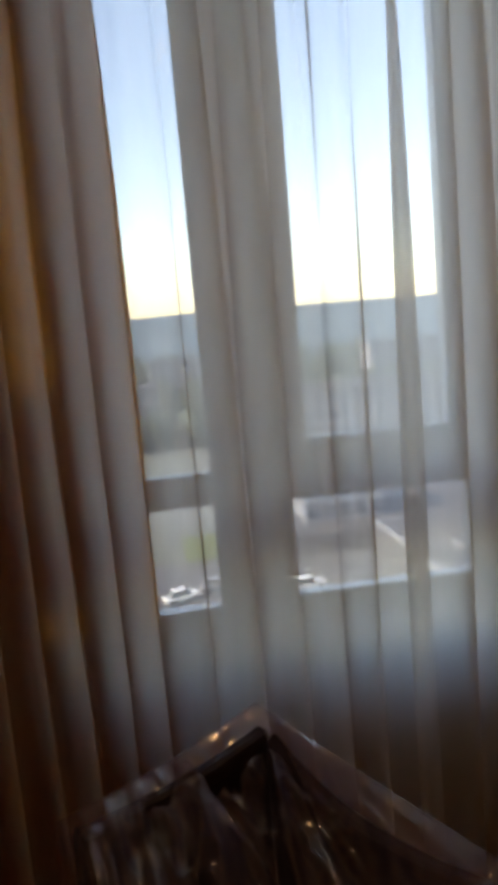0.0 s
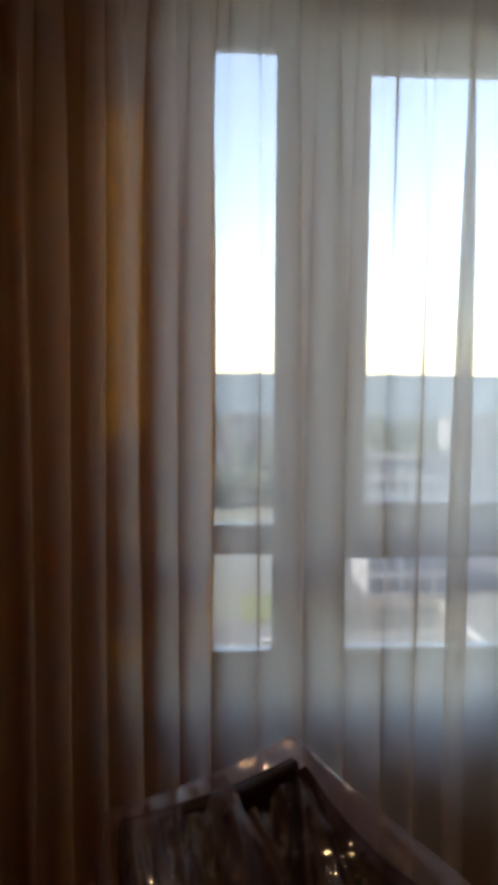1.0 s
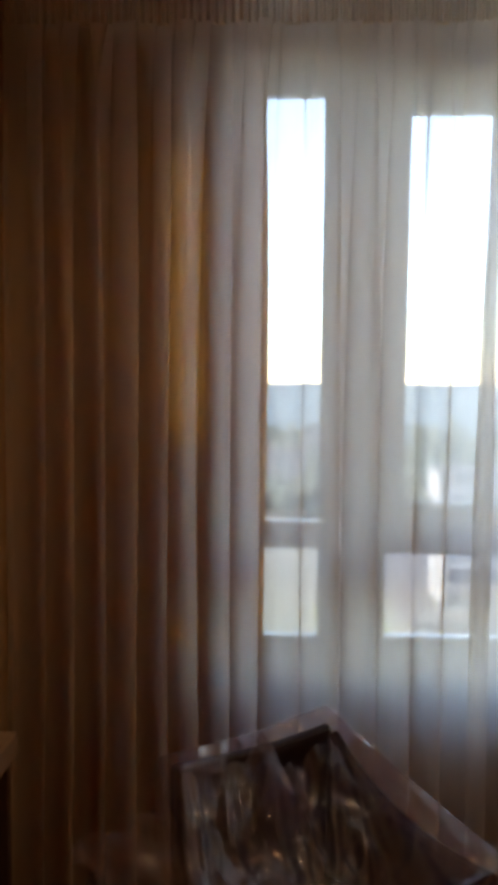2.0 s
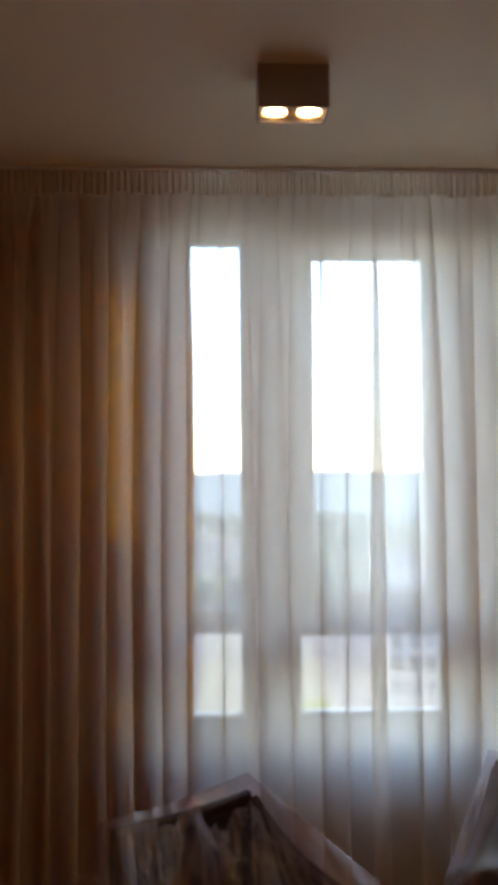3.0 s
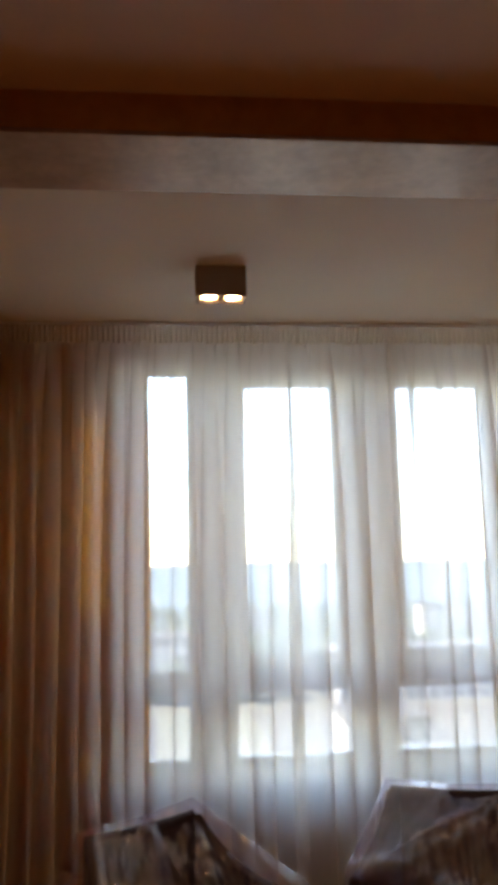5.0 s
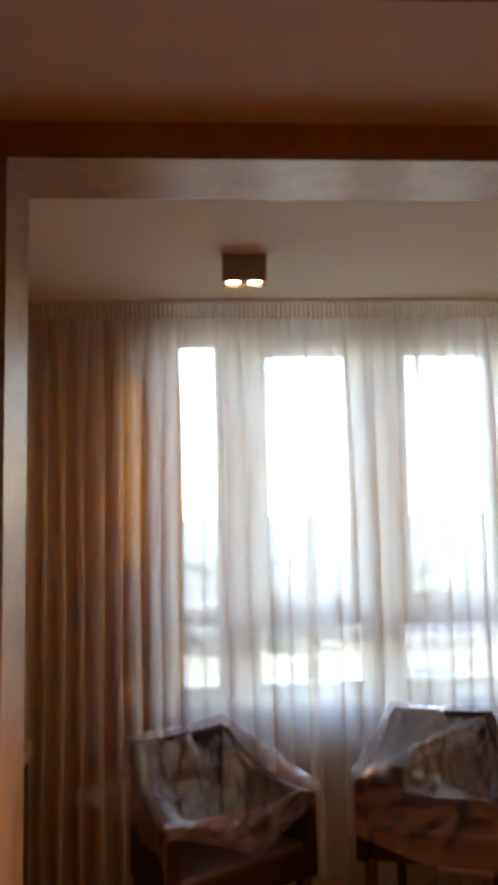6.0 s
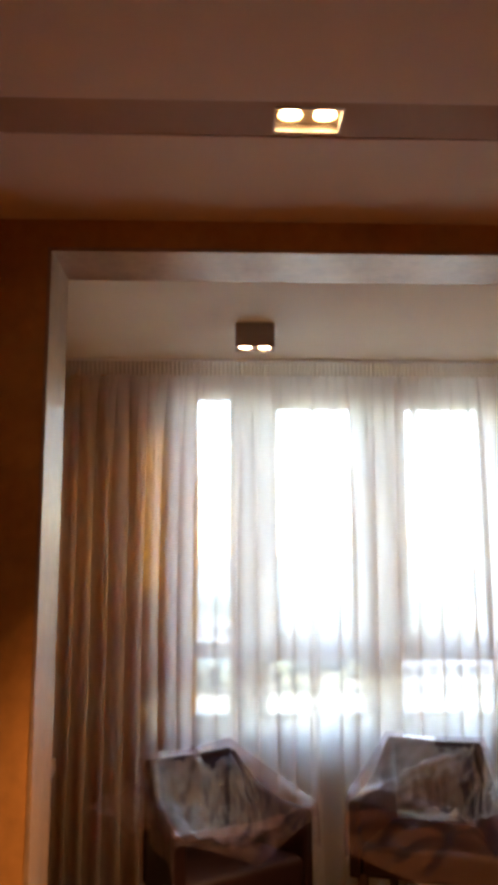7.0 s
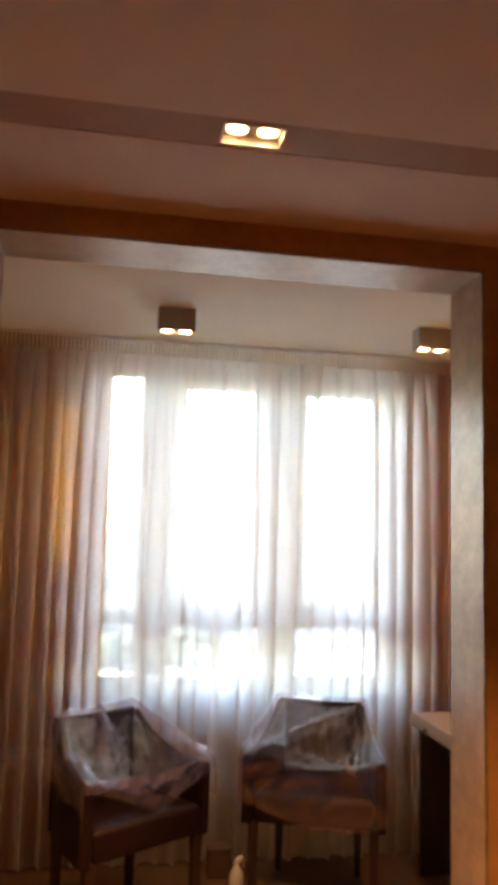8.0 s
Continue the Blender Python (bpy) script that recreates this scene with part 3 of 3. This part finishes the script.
part("edge_clip", rounded(boxes((1.517, 1.5245, 1.27, 1.30, 0.705, 0.72)), 0.002, 1), DESK_DARK, desk)

ledge = tagged(new("wall_ledge"), "narrow beige laminate ledge fixed along the bay wall", "shelf")
part("ledge_top", rounded(boxes((L0 + 0.001, -0.602, 0.60, 1.46, 0.70, 0.76)), 0.005, 2), DESK_TOP, ledge)
part("side_panel", boxes((L0 + 0.001, -0.615, 1.42, 1.445, 0.0, 0.699)), DESK_DARK, ledge, "dark side panel")
carton = tagged(new("cardboard_box"), "small brown cardboard box on the floor by the curtain", "box")
part("body", rounded(boxes((0.535, 0.645, 1.50, 1.585, 0.0, 0.125)), 0.002, 1), CARDBOARD, carton)
part("lid", boxes((0.532, 0.648, 1.497, 1.588, 0.1255, 0.131)), CARDBOARD, carton)
bottle = tagged(new("spray_bottle"), "small white plastic bottle with trigger head on the floor", "bottle")
bm = bmesh.new()
prof = [(0.0, 0.0), (0.030, 0.0), (0.033, 0.01), (0.032, 0.06), (0.020, 0.085), (0.012, 0.095), (0.012, 0.105), (0.0, 0.105)]
rings = [[bm.verts.new((0.655 + r * math.cos(k * math.pi / 10), 1.40 + r * math.sin(k * math.pi / 10), z)) for k in range(20)] for r, z in prof]
for a, b in zip(rings, rings[1:]):
    for k in range(20):
        bm.faces.new((a[k], a[(k + 1) % 20], b[(k + 1) % 20], b[k]))
bmesh.ops.remove_doubles(bm, verts=bm.verts[:], dist=1e-5)
part("body", smooth(bm), WHITE_PLASTIC, bottle)
bm = bmesh.new()
bmesh.ops.create_uvsphere(bm, u_segments=16, v_segments=10, radius=0.014)
bmesh.ops.scale(bm, verts=bm.verts[:], vec=(2.1, 0.9, 1))
bmesh.ops.rotate(bm, verts=bm.verts[:], matrix=Matrix.Rotation(radians(-42), 3, "Y"))
bmesh.ops.translate(bm, verts=bm.verts[:], vec=(0.662, 1.40, 0.118))
part("spray_head", smooth(bm), WHITE_PLASTIC, bottle)
part("trigger", rounded(boxes((0.684, 0.690, 1.396, 1.404, 0.085, 0.120)), 0.002, 1), WHITE_PLASTIC, bottle)

# ---- outside ----
GZ = -30.0
rng = random.Random(4)
structure("ground", boxes((-3500, 3500, 30, 4200, GZ - 1, GZ)), GRASS, "hazy town ground far below the window", "ground")
structure("lawn", boxes((5.5, 15, 101, 113, GZ, GZ + 0.14)), LAWN, "bright green lawn far below", "lawn")
structure("road", boxes((18, 60, 97, 106.5, GZ, GZ + 0.08)), ASPHALT, "grey asphalt car park far below", "road")
structure("pavement", boxes((16, 60, 84, 96.5, GZ, GZ + 0.12), (-40, 15, 70, 100.5, GZ, GZ + 0.12), (17, 90, 107, 180, GZ, GZ + 0.07), (-60, -3, 107, 180, GZ, GZ + 0.07)), PALE_PAVING, "pale paved yard far below", "pavement")


def block(x0, x1, y0, depth, height, cols, floors, label, wall=RENDER_WHITE):
    house = tagged(new("building"), label, "building", "town buildings")
    house.location = (x0, y0, GZ)
    w = x1 - x0
    part("wall", boxes((0, w, 0, depth, 0, height)), wall, house)
    part("roof", boxes((-0.3, w + 0.3, -0.3, depth + 0.3, height, height + 0.5)), ROOF_GREY, house)
    fh = height / floors
    me = None
    for r in range(floors):
        for c in range(cols):
            cw = w / cols
            if me is None:
                me = mesh_of("window", boxes((-cw * 0.28, cw * 0.28, -0.12, 0.12, 0, fh * 0.6)), PANE_DARK)
            ob = new("window", me)
            ob.parent = house
            ob.location = ((c + 0.5) * cw, -0.001, r * fh + fh * 0.25)
    return house


block(38, 80, 186, 14, 12, 14, 3, "long white apartment building with rows of windows")
block(24, 36, 112, 12, 10, 5, 3, "low pale house with dark windows")
block(-16, 8, 210, 14, 14, 8, 4, "pale apartment building half hidden by trees")
block(95, 140, 300, 14, 16, 12, 5, "pale apartment building in the distance")
block(10, 40, 330, 14, 14, 9, 4, "pale apartment building in the distance")
hall = tagged(new("flat_roofed_hall"), "wide hall with a pale flat roof and raised parapet", "building", "town buildings")
part("wall", boxes((25.5, 64, 58, 82.5, GZ, -22.6)), CONCRETE, hall)
part("roof", boxes((25.8, 63.7, 58.3, 82.2, -22.6, -22.5)), ROOF_GREY, hall)
for rim in ((25.5, 64, 82.2, 82.5), (25.5, 25.8, 58.3, 82.2), (63.7, 64, 58.3, 82.2), (25.5, 64, 58, 58.3), (30.5, 63.7, 72.6, 72.9), (30.2, 30.5, 58.3, 72.9)):
    part("parapet", boxes((*rim, -22.6, -22.1)), RENDER_WHITE, hall, "pale parapet kerb")


def make_car(label, paint):
    """A small parked car, its nose towards +x."""
    car = tagged(new("parked_car"), label, "car", "cars in the yard")
    lower = bmesh.new()
    box(lower, -2.1, 2.1, -0.86, 0.86, 0.25, 0.85)
    part("body", rounded(lower, 0.16, 3), paint, car)
    upper = bmesh.new()
    for v in box(upper, -1.5, 0.9, -0.78, 0.78, 0.80, 1.46):
        if v.co.z > 1:
            v.co.x, v.co.y = v.co.x * 0.72 - 0.12, v.co.y * 0.86
    part("cabin", rounded(upper, 0.09, 2), PANE_DARK, car, "dark glazed cabin")
    part("roof_panel", rounded(boxes((-1.15, 0.48, -0.63, 0.63, 1.455, 1.49)), 0.012, 1), paint, car)
    for x in (-1.3, 1.3):
        for y in (-0.80, 0.80):
            bm = bmesh.new()
            vs = cylinder(bm, 0, 0, -0.1, 0.1, 0.32, 18)
            bmesh.ops.rotate(bm, verts=vs, matrix=Matrix.Rotation(math.pi / 2, 3, "X"))
            bmesh.ops.translate(bm, verts=vs, vec=(x, y, 0.32))
            part("wheel", bm, DESK_DARK, car, "black wheel")
    return car


YARD = GZ + 0.12
make_car("small white car parked in the paved yard", WHITE_PLASTIC).matrix_basis = pose(3.6, 86.6, YARD, 0, 0, 20)
make_car("small silver car parked in the paved yard", RENDER_WHITE).matrix_basis = pose(8.0, 89.0, YARD, 0, 0, 4)
make_car("small white car parked beside the pale strip", WHITE_PLASTIC).matrix_basis = pose(17.9, 85.0, YARD, 0, 0, 12)

ico = bmesh.new()
bmesh.ops.create_icosphere(ico, subdivisions=1, radius=1.0)
iv = [v.co.copy() for v in ico.verts]
ifc = [[v.index for v in f.verts] for f in ico.faces]
ico.free()
verts, faces = [], []
for _ in range(3600):
    y = 190 * math.exp(rng.random() * 1.1)
    x = y * rng.uniform(-0.45, 0.8)
    if 100 < y < 130 and -3 < x < 62 or 180 < y < 206 and 36 < x < 82:
        continue
    s = rng.uniform(1.0, 2.8)
    c = Vector((x, y, GZ + rng.uniform(2, 7)))
    o = len(verts)
    for v in iv:
        k = s * (0.7 + 0.6 * rng.random())
        verts.append((c.x + v.x * k, c.y + v.y * k, c.z + v.z * k))
    faces += [[o + i for i in f] for f in ifc]
me = bpy.data.meshes.new("trees")
me.from_pydata(verts, [], faces)
me.materials.append(LEAVES)
tagged(new("trees", me), "hazy green town trees spread far below the window", "trees", kind="stuff")

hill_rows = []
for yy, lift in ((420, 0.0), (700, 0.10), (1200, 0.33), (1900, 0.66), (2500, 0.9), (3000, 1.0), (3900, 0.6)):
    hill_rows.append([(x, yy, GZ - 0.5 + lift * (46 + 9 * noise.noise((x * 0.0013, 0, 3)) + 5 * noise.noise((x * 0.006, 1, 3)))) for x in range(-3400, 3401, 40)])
tagged(part("backdrop", grid_mesh(hill_rows), HILL), "distant wooded hills on the horizon with blue haze in their colour", "hills", kind="structure")
